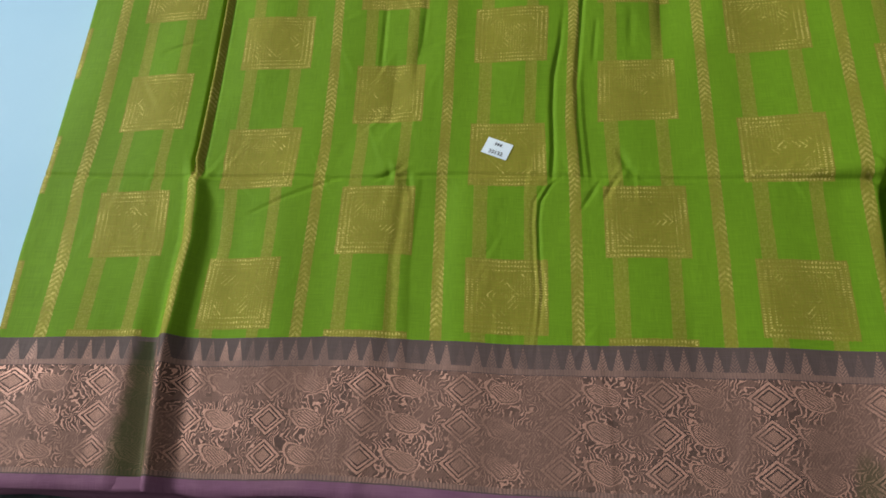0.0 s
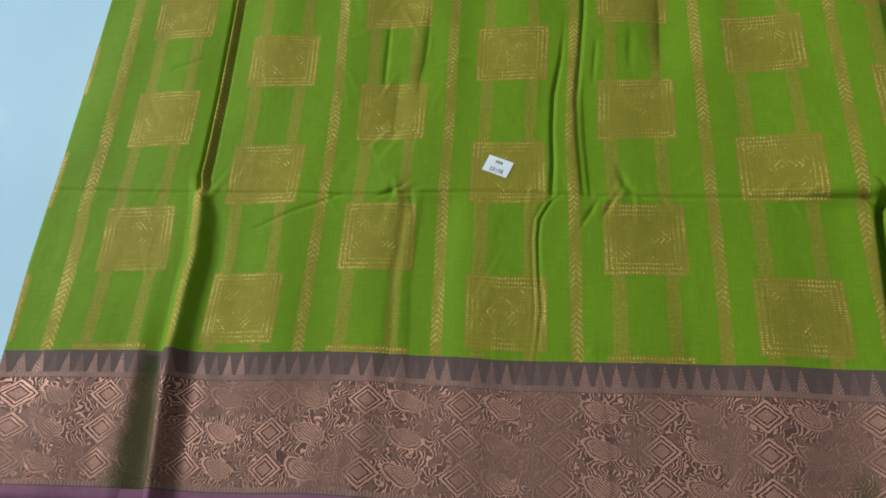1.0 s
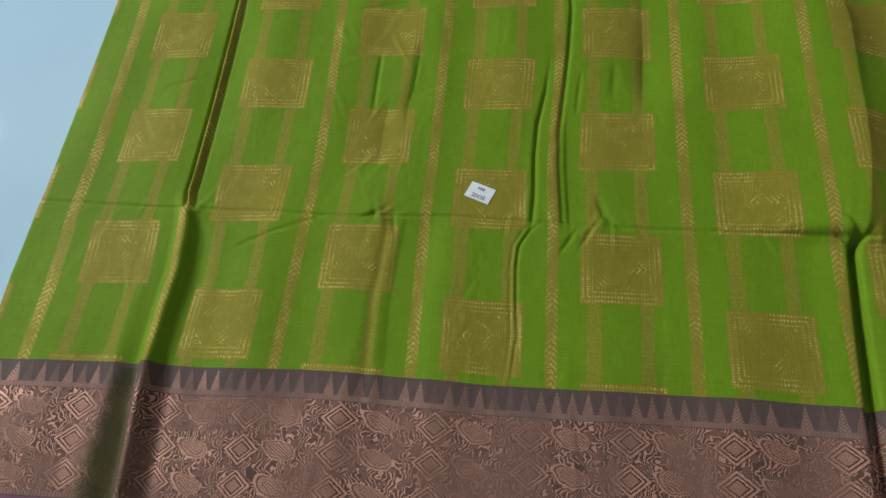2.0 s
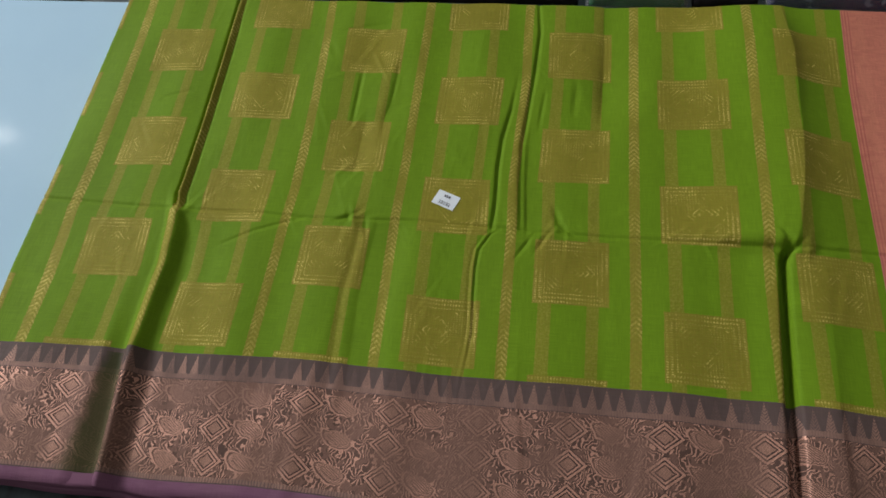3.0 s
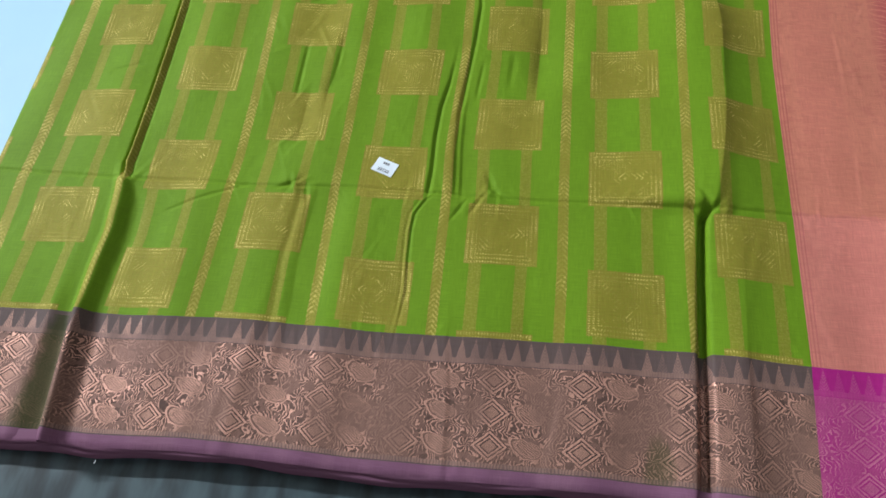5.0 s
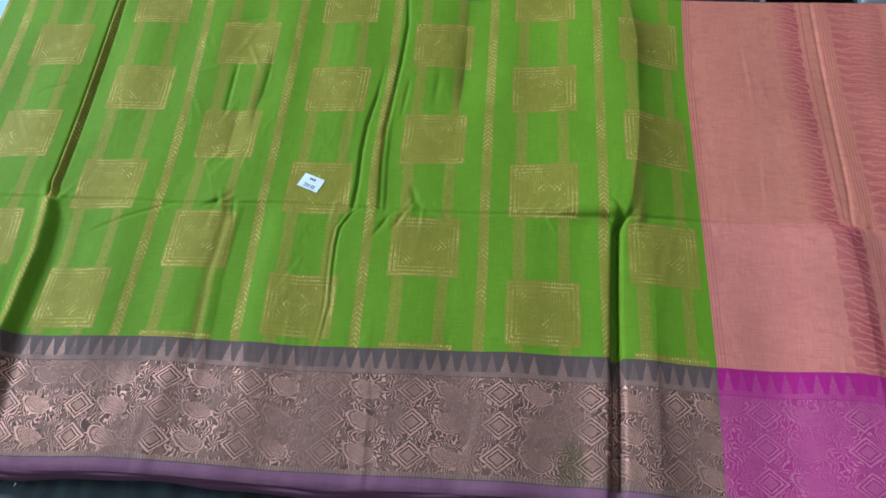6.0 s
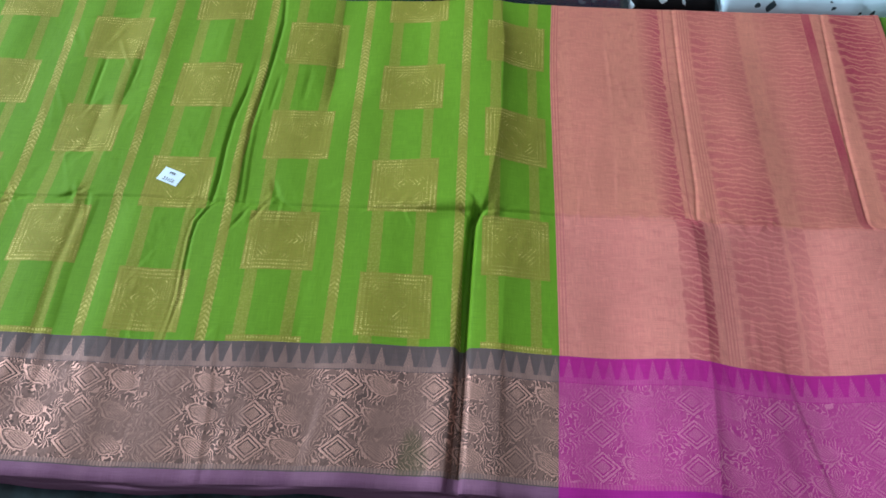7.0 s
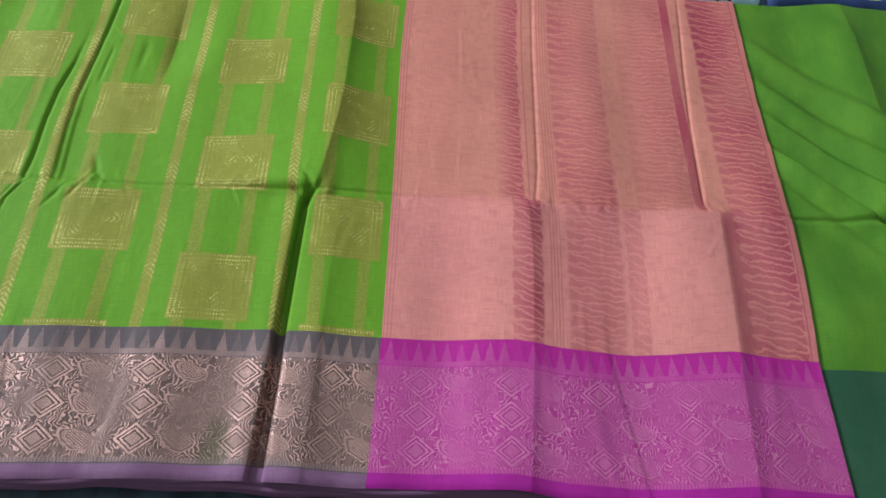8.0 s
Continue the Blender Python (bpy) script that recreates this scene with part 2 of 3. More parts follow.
def pallu_material():
    m = Mat("rose_and_peach_zari_brocade")
    u, v = m.uv()
    wu = u + (m.noise(u, v, 60, 110, 2, 1.0) - 0.5) * 0.006
    wv = v + (m.noise(u, v, 70, 60, 2, 2.0) - 0.5) * 0.012
    near = (v + (m.noise(u, v, 110, 40, 2, 3.0) - 0.5) * 0.014).soft(0.1490, 0.1460)

    def loops(centre, half, step, start, depth, fade=0.0):
        """An upright band of stacked long loops, round at one end and drawn to a tip at the other."""
        x = (wu - centre) / half
        y = ((wv / step + start + x * 0.25).fract() - 0.5).abs() * 2.0
        width = ((x * x).inv().max(0.0)).sqrt() * (x * 0.26 + 0.54)
        loop = (y - width).abs().soft(0.26, 0.06) * 0.72
        core = (y - width).soft(-0.30, -0.45)
        band = x.abs().soft(1.08, 0.90) * loop.max(core * 0.16).inv() * depth
        return band * (x.soft(-1.1, 0.6) * fade + (1.0 - fade)) if fade else band

    far_rose = loops(0.7630, 0.0125, 0.0120, 0.3, 0.85, 0.7).max(loops(0.8365, 0.028, 0.0122, 0.1, 0.70)).max(loops(0.9120, 0.028, 0.0118, 0.6, 0.62, 0.5)).max(loops(0.9985, 0.0265, 0.0128, 0.5, 0.95))
    far_rose = far_rose.max(u.soft(0.9385, 0.9405) * u.soft(0.9500, 0.9490) * 0.95).max(u.within(0.7800, 0.7815) * 0.5)
    far_rose = far_rose.max(loops(0.6930, 0.020, 0.0150, 0.0, 0.16))
    # rose deepened at 0.7765, solid strip at 0.966: fold shade put into colour
    near_rose = loops(0.7765, 0.0135, 0.0125, 0.3, 1.0, 0.4).max(loops(0.8380, 0.0255, 0.0125, 0.1, 0.55)).max(loops(0.8760, 0.0080, 0.0190, 0.6, 0.40)).max(loops(0.9960, 0.0270, 0.0150, 0.5, 0.9))
    near_rose = near_rose.max(u.soft(0.9570, 0.9620) * u.soft(0.9750, 0.9700) * 0.75).max(loops(0.7000, 0.026, 0.0260, 0.2, 0.14))
    total = far_rose * near.inv() + near_rose * near
    lines = ((u / 0.0030).fract() > 0.6) * (u.within(0.7950, 0.8090) * 0.42).max(u.within(0.6530, 0.6600) * 0.5)
    hem = (u.within(1.0250, 1.0300) * 0.35).max(u.within(1.0235, 1.0250) * 0.7)
    damask = m.noise(wu, wv, 70, 120, 2, 5.0).soft(0.50, 0.66) * 0.20
    slow = m.noise(u, v, 16, 9, 3, 6.0).soft(0.34, 0.66) * 0.40 + 0.60
    rose = total.max(lines).max(damask) * slow
    rose = rose.max(hem) * (m.noise(u, v, 700, 260, 1, 9.0) * 0.5 + 0.75)
    # the cloth is pinker on the near side of the pressed crease
    peach = m.mix((0.60, 0.222, 0.155), (0.62, 0.224, 0.180), near)
    colour = m.mix(peach, (0.34, 0.046, 0.072), rose)
    return silk(m, colour, u, v, (rose * -0.5) + 0.6, 0.5, 0.4)


def plain_silk(name, colour, other, metal=0.0, rough=0.5):
    m = Mat(name)
    u, v = m.uv()
    c = m.mix(colour, other, m.noise(u, v, 30, 16, 3, 4.0).soft(0.35, 0.7))
    return silk(m, c, u, v, u * 0.0 + metal, rough, 1.0)


def surface(name, a, b, scale, rough, stretch=(1, 1, 1), bump=0.1, spec=0.5, dist=0.001):
    m = Mat(name)
    n = m.object_noise(scale, 4, stretch)
    m.set("Base Color", m.mix(a, b, n.soft(0.3, 0.7)))
    m.set("Roughness", n * 0.2 + (rough - 0.1))
    m.set("Specular IOR Level", spec)
    m.bump(m.object_noise(scale * 6, 3, stretch), bump, dist)
    return m.mat


def board_material():
    m = Mat("pale_blue_white_laminate")
    n = m.object_noise(5, 4)
    m.set("Base Color", m.mix((0.43, 0.68, 0.87), (0.47, 0.72, 0.90), n.soft(0.3, 0.7)))
    m.set("Roughness", m.object_noise(40, 3) * 0.04 + 0.06)
    m.set("Specular IOR Level", 0.002)
    return m.mat


BODY = body_material()
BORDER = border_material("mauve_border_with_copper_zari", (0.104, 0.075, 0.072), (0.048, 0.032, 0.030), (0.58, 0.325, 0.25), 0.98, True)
PALLU = pallu_material()
PALLU_BORDER = border_material("magenta_border_with_zari", (0.37, 0.018, 0.195), (0.34, 0.016, 0.176), (0.68, 0.29, 0.36), 0.60)
HEM = plain_silk("plain_purple_selvage", (0.185, 0.084, 0.148), (0.22, 0.108, 0.172))
PALLU_HEM = plain_silk("plain_magenta_selvage", (0.34, 0.018, 0.22), (0.30, 0.015, 0.19))
BLOUSE = plain_silk("plain_green_silk", (0.072, 0.168, 0.014), (0.10, 0.21, 0.017))
BLOUSE_BORDER = plain_silk("dark_green_silk_border", (0.028, 0.075, 0.036), (0.04, 0.09, 0.045))
WHITE = board_material()
TABLE = surface("dark_blue_streaked_laminate", (0.013, 0.025, 0.032), (0.045, 0.085, 0.10), 22, 0.4, (2.6, 0.7, 1), 0.12)
WALL = surface("painted_wall", (0.26, 0.25, 0.24), (0.32, 0.31, 0.29), 3, 0.8)
CEIL = surface("ceiling_paint", (0.50, 0.50, 0.49), (0.55, 0.55, 0.54), 3, 0.85)
FLOOR = surface("grey_floor_tiles", (0.20, 0.20, 0.20), (0.26, 0.26, 0.25), 5, 0.4)
PAPER = surface("white_sticker_paper", (0.72, 0.84, 0.93), (0.76, 0.87, 0.95), 60, 0.6)
INK = surface("dark_ink", (0.03, 0.03, 0.05), (0.05, 0.05, 0.07), 60, 0.6)

# ---- mesh helpers ----


def mesh_object(name, verts, faces, material, parent=None, label="", smooth=True):
    me = bpy.data.meshes.new(name)
    me.from_pydata(verts, [], faces)
    me.materials.append(material)
    if smooth:
        me.shade_smooth()
    ob = new(name, me)
    ob.parent = parent
    return tagged(ob, label)


def part(name, bm, material, parent=None, label="", smooth=False):
    me = bpy.data.meshes.new(name)
    bm.to_mesh(me)
    bm.free()
    me.materials.append(material)
    if smooth:
        me.shade_smooth()
    ob = new(name, me)
    ob.parent = parent
    return tagged(ob, label)


def box(x0, x1, y0, y1, z0, z1, bevel=0.0, segments=2):
    bm = bmesh.new()
    bmesh.ops.create_cube(bm, size=1, matrix=Matrix.Translation(((x0 + x1) / 2, (y0 + y1) / 2, (z0 + z1) / 2)) @ Matrix.Diagonal((x1 - x0, y1 - y0, z1 - z0, 1)))
    if bevel:
        bmesh.ops.bevel(bm, geom=bm.edges[:], offset=bevel, segments=segments, affect="EDGES")
    return bm


# ---- room ----
tagged(part("floor", box(-6.5, 3.5, -2.5, 5.0, -0.1, 0.0), FLOOR), "grey tiled shop floor", "floor", kind="structure")
tagged(part("ceiling", box(-6.5, 3.5, -2.5, 5.0, 4.4, 4.5), CEIL), "white painted ceiling", "ceiling", kind="structure")
for name, b in (("wall_north", (-6.6, 3.6, 5.0, 5.1)), ("wall_south", (-6.6, 3.6, -2.6, -2.5)), ("wall_west", (-6.6, -6.5, -2.5, 5.0)), ("wall_east", (3.5, 3.6, -2.5, 5.0))):
    tagged(part(name, box(*b, 0.0, 4.4), WALL), "plain painted shop wall", "wall", kind="structure")

# ---- table ----
TOP = 0.737
table = tagged(new("table"), "dark blue streaked laminate display table", "table")
part("tabletop", box(-0.9, 2.1, -0.42, 0.95, TOP - 0.03, TOP, 0.003), TABLE, table)
for x in (-0.84, 2.04):
    for y in (-0.36, 0.89):
        part("leg", box(x - 0.03, x + 0.03, y - 0.03, y + 0.03, 0.0, TOP - 0.03, 0.003), TABLE, table)

board = tagged(part("white_board", box(-0.75, -0.03, -0.09, 0.452, TOP, TOP + 0.0095, 0.0015), WHITE), "glossy white board lying on the table under the saree", "board")

# ---- saree ----
rng = np.random.default_rng(5)
LEVEL = 0.76


def lerp(v, *knots):
    return np.interp(v, [k[0] for k in knots], [k[1] for k in knots])


def gauss(x, s):
    return np.exp(-0.5 * (x / s) ** 2)


def tent(x, left, right):
    """A fold: rises over left, peaks at 0, falls over right, with a rounded foot."""
    t = np.where(x < 0, 1 + x / left, 1 - x / right).clip(0, 1)
    return t * t * (3 - 2 * t)


def sway(v, a, b, edge=0.012):
    """1 between a and b, with soft ends."""
    return 1 / (1 + np.exp(-(v - a) / edge)) / (1 + np.exp((v - b) / edge))


WAVES = [(rng.uniform(20, 90), rng.uniform(-16, 16), rng.uniform(0, 6.28), rng.uniform(0.4, 1.0)) for _ in range(26)]
FINE = [(rng.uniform(120, 330), rng.uniform(-60, 60), rng.uniform(0, 6.28), rng.uniform(0.4, 1.0)) for _ in range(24)]


CREASES = [(rng.uniform(-0.12, 1.02), rng.uniform(0.0, 0.45), rng.uniform(0.008, 0.026), rng.normal(1.45, 0.4), rng.uniform(0.0012, 0.0030), rng.uniform(0.0002, 0.0006)) for _ in range(95)]
CREASES += [(rng.uniform(0.10, 0.24), rng.uniform(0.17, 0.37), rng.uniform(0.008, 0.022), rng.uniform(0.3, 2.2), rng.uniform(0.0013, 0.0026), rng.uniform(0.0005, 0.0010)) for _ in range(16)]
CREASES += [(rng.uniform(-0.12, 1.0), rng.normal(0.146, 0.006), rng.uniform(0.006, 0.014), rng.uniform(0.5, 2.6), rng.uniform(0.0012, 0.0022), rng.uniform(0.0004, 0.0009)) for _ in range(36)]
CREASES += [(rng.uniform(-0.12, 1.02), rng.uniform(-0.12, 0.0), rng.uniform(0.02, 0.04), rng.normal(1.57, 0.15), rng.uniform(0.002, 0.005), rng.uniform(0.0003, 0.0009)) for _ in range(30)]
PUCKER_SPOTS = (0.178, 0.37, 0.575, 0.785, 0.86, 0.955)
CREASES += [(p + rng.normal(0, 0.012), rng.normal(0.149, 0.005), rng.uniform(0.005, 0.014), rng.uniform(0.2, 2.9), rng.uniform(0.0014, 0.0026), rng.uniform(0.0005, 0.0011)) for p in PUCKER_SPOTS for _ in range(5)]


def roll_off(x, rise, fall):
    """A soft rise to a sharp ridge, then a fall that is steep at first and flattens out."""
    t = (1 + x / rise).clip(0, 1)
    return np.where(x < 0, t * t * (3 - 2 * t), np.exp(-np.abs(x) / fall))


def dip(x, wall, back):
    """A hollow: a steep shaded wall before 0, then a slow return to the level."""
    return -roll_off(-x, back, wall)


def stroke(x, y, p, q, w):
    """A thin line from p to q, with soft ends."""
    dx, dy = q[0] - p[0], q[1] - p[1]
    length = math.hypot(dx, dy)
    along = ((x - p[0]) * dx + (y - p[1]) * dy) / length
    across_ = ((x - p[0]) * -dy + (y - p[1]) * dx) / length
    return gauss(across_, w) * sway(along, 0.0, length, 0.003)


def second_stripe(y):
    return lerp(y, (-0.125, 0.0195), (-0.04, 0.0095), (0.0, 0.0052), (0.05, 0.0050), (0.085, 0.0060), (0.130, 0.0005), (0.150, -0.0042), (0.165, -0.0085), (0.181, -0.0085), (0.257, -0.0118), (0.34, -0.0165), (0.46, -0.0238))


def height(u, v):
    """How far the cloth rises over its bed, by its place on the table."""
    z = np.zeros_like(u)
    upper, lower = sway(v, 0.150, 0.9, 0.003), sway(v, -0.9, 0.148, 0.003)
    # slow unevenness and small wrinkles
    for a, b, c, k in WAVES:
        z += 0.00030 * k * np.sin(a * u + b * v + c)
    patch = 0.5 + 0.5 * np.sin(13 * u + 2.0) * np.sin(17 * v + 1.0)
    for a, b, c, k in FINE:
        z += 0.000035 * k * patch * np.sin(a * u + b * v + c)
    for cu, cw, along, angle, w, h in CREASES:
        c, n = math.cos(angle), math.sin(angle)
        p, q = (u - cu) * c + (v - cw) * n, -(u - cu) * n + (v - cw) * c
        near = (np.abs(p) < 3 * along) & (np.abs(q) < 6 * w)
        if near.any():
            z += np.where(near, 0.5 * h * (gauss(q, w) - 0.7 * gauss(q - 2.2 * w, w)) * gauss(p, along), 0)
    # crosswise crease
    cv = lerp(u, (-0.16, 0.1476), (0.07, 0.1475), (0.22, 0.1508), (0.34, 0.1512), (0.45, 0.1490), (0.65, 0.1500), (0.78, 0.1500), (1.03, 0.1465)) + 0.0008 * np.sin(31 * u)
    z += -0.0013 * gauss(v - cv, 0.0011) + 0.0007 * tent(v - cv, 0.05, 0.012)
    # fold along the second stripe: a standing tuck above the crease, a round ridge below
    x = u - second_stripe(v)
    z += upper * (0.0040 * tent(x, 0.0022, 0.0062) - 0.0050 * gauss(x + 0.0034, 0.0012) - 0.0014 * gauss(x - 0.0062, 0.0011))
    ridge = sway(v + (u.clip(-0.02, 0.03) + 0.004) * 0.9, -0.9, 0.146, 0.003)
    z += ridge * (0.0075 * tent(x, 0.016, 0.0125) - 0.0010 * gauss(x - 0.018, 0.005))
    z -= lower * 0.0070 * tent(x + 0.014, lerp(v, (-0.12, 0.028), (0.0, 0.020), (0.1, 0.02)), 0.012) * sway(v, -0.3, 0.02, 0.025)
    z += 0.0030 * tent(x, 0.012, 0.012) * sway(v, -0.3, 0.002, 0.006)
    z += 0.0022 * gauss(x - 0.006, 0.005) * gauss(v - 0.146, 0.004)
    # ridge in the third column
    x = u - lerp(v, (-0.12, 0.196), (0.0, 0.195), (0.07, 0.1905), (0.15, 0.1945))
    z += lower * (0.0004 * tent(x, 0.010, 0.010) - 0.0010 * gauss(x + 0.007, 0.0030) + 0.0013 * dip(x - 0.008, 0.005, 0.05)) * sway(v, -0.02, 0.3, 0.02)
    z -= lower * 0.0014 * gauss(x - 0.030, 0.008) * sway(v, 0.0, 0.3, 0.02)
    z += 0.0007 * tent(u - 0.172, 0.010, 0.012) * sway(v, -0.3, -0.01, 0.015)
    # hollow with small wrinkles above the crease
    x = u - lerp(v, (0.15, 0.187), (0.275, 0.182), (0.294, 0.185), (0.34, 0.186), (0.46, 0.192))
    z += 0.0036 * dip(x - 0.004, 0.0050, 0.035) * sway(v, 0.258, 0.35, 0.010)
    z += 0.0030 * dip(u - 0.166, 0.009, 0.030) * sway(v, 0.205, 0.272, 0.006)
    z -= 0.0016 * stroke(u, v, (0.150, 0.335), (0.152, 0.270), 0.0016)
    z -= 0.0009 * stroke(u, v, (0.118, 0.398), (0.165, 0.412), 0.0014)
    z -= 0.0009 * stroke(u, v, (-0.072, 0.288), (-0.038, 0.301), 0.0014)
    z -= 0.0009 * stroke(u, v, (0.083, 0.128), (0.128, 0.149), 0.0011)
    z -= 0.0009 * stroke(u, v, (0.052, 0.112), (0.083, 0.128), 0.0011)
    # fold beside the fifth stripe: a dark line with a broad shaded side, and a thinner line before it
    x = u - lerp(v, (0.15, 0.3392), (0.208, 0.3345), (0.25, 0.3330), (0.296, 0.3360), (0.344, 0.3390), (0.404, 0.3406), (0.46, 0.3350))
    wide = sway(v, 0.1, 0.262, 0.012)
    z += upper * (0.0006 * tent(x + 0.004, 0.010, 0.004) - 0.0022 * gauss(x, 0.0015) * (1 - 0.5 * wide) + wide * 0.0034 * dip(x - 0.006, 0.0045, 0.045))
    x = u - lerp(v, (0.150, 0.3125), (0.179, 0.3133), (0.22, 0.3117), (0.256, 0.3127), (0.294, 0.3185), (0.33, 0.321))
    z -= upper * 0.0026 * gauss(x, 0.0014) * sway(v, 0.1, 0.305, 0.015)
    z += upper * 0.0004 * tent(x + 0.004, 0.008, 0.004) * sway(v, 0.1, 0.305, 0.02)
    z -= 0.0012 * stroke(u, v, (0.3510, 0.316), (0.3480, 0.272), 0.0013)
    # thin double crease below it
    x = u - lerp(v, (-0.07, 0.289), (-0.037, 0.2992), (0.0, 0.2996), (0.019, 0.3017), (0.046, 0.3040), (0.079, 0.3010), (0.108, 0.2994), (0.127, 0.3006), (0.143, 0.3092), (0.150, 0.3180))
    z += lower * (0.0004 * tent(x, 0.0024, 0.0024) - 0.0015 * gauss(x - 0.0026, 0.0010) - 0.0007 * gauss(x + 0.0026, 0.0010)) * (0.08 + 0.92 * sway(v, 0.03, 0.9, 0.012))
    z += lower * 0.0006 * tent(u - lerp(v, (-0.12, 0.358), (-0.04, 0.3542), (0.003, 0.3471)), 0.012, 0.004) * sway(v, -0.3, 0.015, 0.01)
    # puckers where the crease crosses
    z -= 0.0014 * stroke(u, v, (0.3380, 0.122), (0.3510, 0.145), 0.0012)
    z -= 0.0012 * stroke(u, v, (0.3560, 0.131), (0.3660, 0.150), 0.0012)
    z -= 0.0022 * stroke(u, v, (0.3690, 0.176), (0.3765, 0.158), 0.0022)
    z -= 0.0020 * stroke(u, v, (0.3765, 0.158), (0.3900, 0.149), 0.0015)
    z += 0.0009 * gauss(u - 0.365, 0.006) * gauss(v - 0.156, 0.006)
    z -= 0.0018 * stroke(u, v, (0.1590, 0.146), (0.1790, 0.155), 0.0012)
    z -= 0.0016 * stroke(u, v, (0.1900, 0.150), (0.1930, 0.134), 0.0016)
    z += 0.0015 * gauss(u - 0.171, 0.006) * gauss(v - 0.158, 0.006)
    # shaded hollows further on
    z += 0.0076 * (0.8 + 0.2 * np.sin(v * 44)) * dip(u - lerp(v, (0.27, 0.4085), (0.34, 0.4105), (0.46, 0.409)), 0.0110, 0.055) * sway(v, 0.285, 0.9, 0.015) * lerp(v, (0.40, 1.0), (0.45, 0.6))
    z -= 0.0011 * stroke(u, v, (0.3835, 0.330), (0.3815, 0.292), 0.0026)
    # sharp-sided fold above the crease and deep gap below, near the rose section
    x = u - lerp(v, (0.150, 0.5770), (0.165, 0.5820), (0.22, 0.5900), (0.27, 0.5945), (0.375, 0.5970), (0.46, 0.5910))
    z += upper * (0.0130 * roll_off(x, 0.12, 0.025) * (1 + 0.06 * np.sin(v * 37)))
    x = u - lerp(v, (-0.13, 0.5585), (-0.10, 0.5605), (-0.024, 0.5632), (0.011, 0.5635), (0.072, 0.5655), (0.134, 0.5682), (0.150, 0.5725))
    z += lower * (0.0026 * tent(x + 0.004, 0.03, 0.002) + 0.0022 * tent(x - 0.006, 0.002, 0.03) - 0.0098 / (1 + (x / lerp(v, (-0.12, 0.0050), (0.0, 0.0043), (0.08, 0.0037), (0.14, 0.0030))) ** 6))
    z += lower * 0.0075 * roll_off(x - 0.034, 0.034, 0.026) * sway(v, -0.3, 0.11, 0.04)
    z -= 0.0030 * stroke(u, v, (0.5590, 0.150), (0.5690, 0.140), 0.0018)
    z -= 0.0030 * stroke(u, v, (0.5690, 0.140), (0.5820, 0.153), 0.0016)
    z -= 0.0024 * stroke(u, v, (0.5660, 0.165), (0.5740, 0.157), 0.0014)
    z += 0.0022 * gauss(u - 0.5885, 0.005) * gauss(v - 0.1500, 0.005)
    # rose section: two pressed folds above the crease, two that shade the cloth behind them below
    for line, h in ((lerp(v, (0.15, 0.7840), (0.19, 0.7880), (0.34, 0.7905), (0.46, 0.7945)), 0.0012), (lerp(v, (0.15, 0.9485), (0.254, 0.9512), (0.33, 0.9560), (0.46, 0.9680)), 0.0016)):
        z += upper * (0.5 * h * tent(u - line - 0.008, 0.010, 0.03) - 0.9 * gauss(u - line, 0.0010) * h)
    for line, h, w in ((lerp(v, (-0.12, 0.7650), (-0.036, 0.7715), (0.044, 0.7755), (0.095, 0.7770), (0.15, 0.7745)), 0.0095, 0.028), (lerp(v, (-0.12, 0.9395), (-0.021, 0.9455), (0.065, 0.9520), (0.15, 0.9570)), 0.0105, 0.028)):
        z += lower * h * roll_off(u - line, 0.09, w)
    z += lower * 0.0012 * tent(u - lerp(v, (-0.12, 0.858), (0.0, 0.836)), 0.016, 0.005) * sway(v, -0.3, 0.0, 0.02)
    for pu in (0.765, 0.785, 0.80, 0.83, 0.862, 0.90, 0.945, 0.965):
        z += 0.0016 * np.sin(pu * 900) * gauss(u - pu, 0.004) * gauss(v - 0.149, 0.006)
    # plain green section: one strong slanting fold, softer ones beside it, and an upright swell
    g = sway(u, 1.040, 9.0, 0.006)
    slant = (u - 1.041) * 0.713 + (v - 0.225) * 0.701
    for off, h, up, down in ((-0.003, 0.0105, 0.026, 0.0075), (0.030, 0.0060, 0.026, 0.011), (0.062, 0.0055, 0.028, 0.014), (0.105, 0.0060, 0.03, 0.018), (-0.034, 0.0040, 0.018, 0.010)):
        z += g * h * tent(slant - off, up, down) * sway(v, 0.135 - off * 0.3, 0.40, 0.02)
    z += g * 0.0140 * roll_off(u - lerp(v, (0.15, 1.150), (0.46, 1.163)), 0.070, 0.030) * upper
    z += g * (0.0080 * tent(v - 0.050, 0.09, 0.09) - 0.0018 * gauss(v - 0.1462, 0.0022))
    # the far edge is pressed flatter
    return z * lerp(v, (0.39, 1.0), (0.452, 0.5))


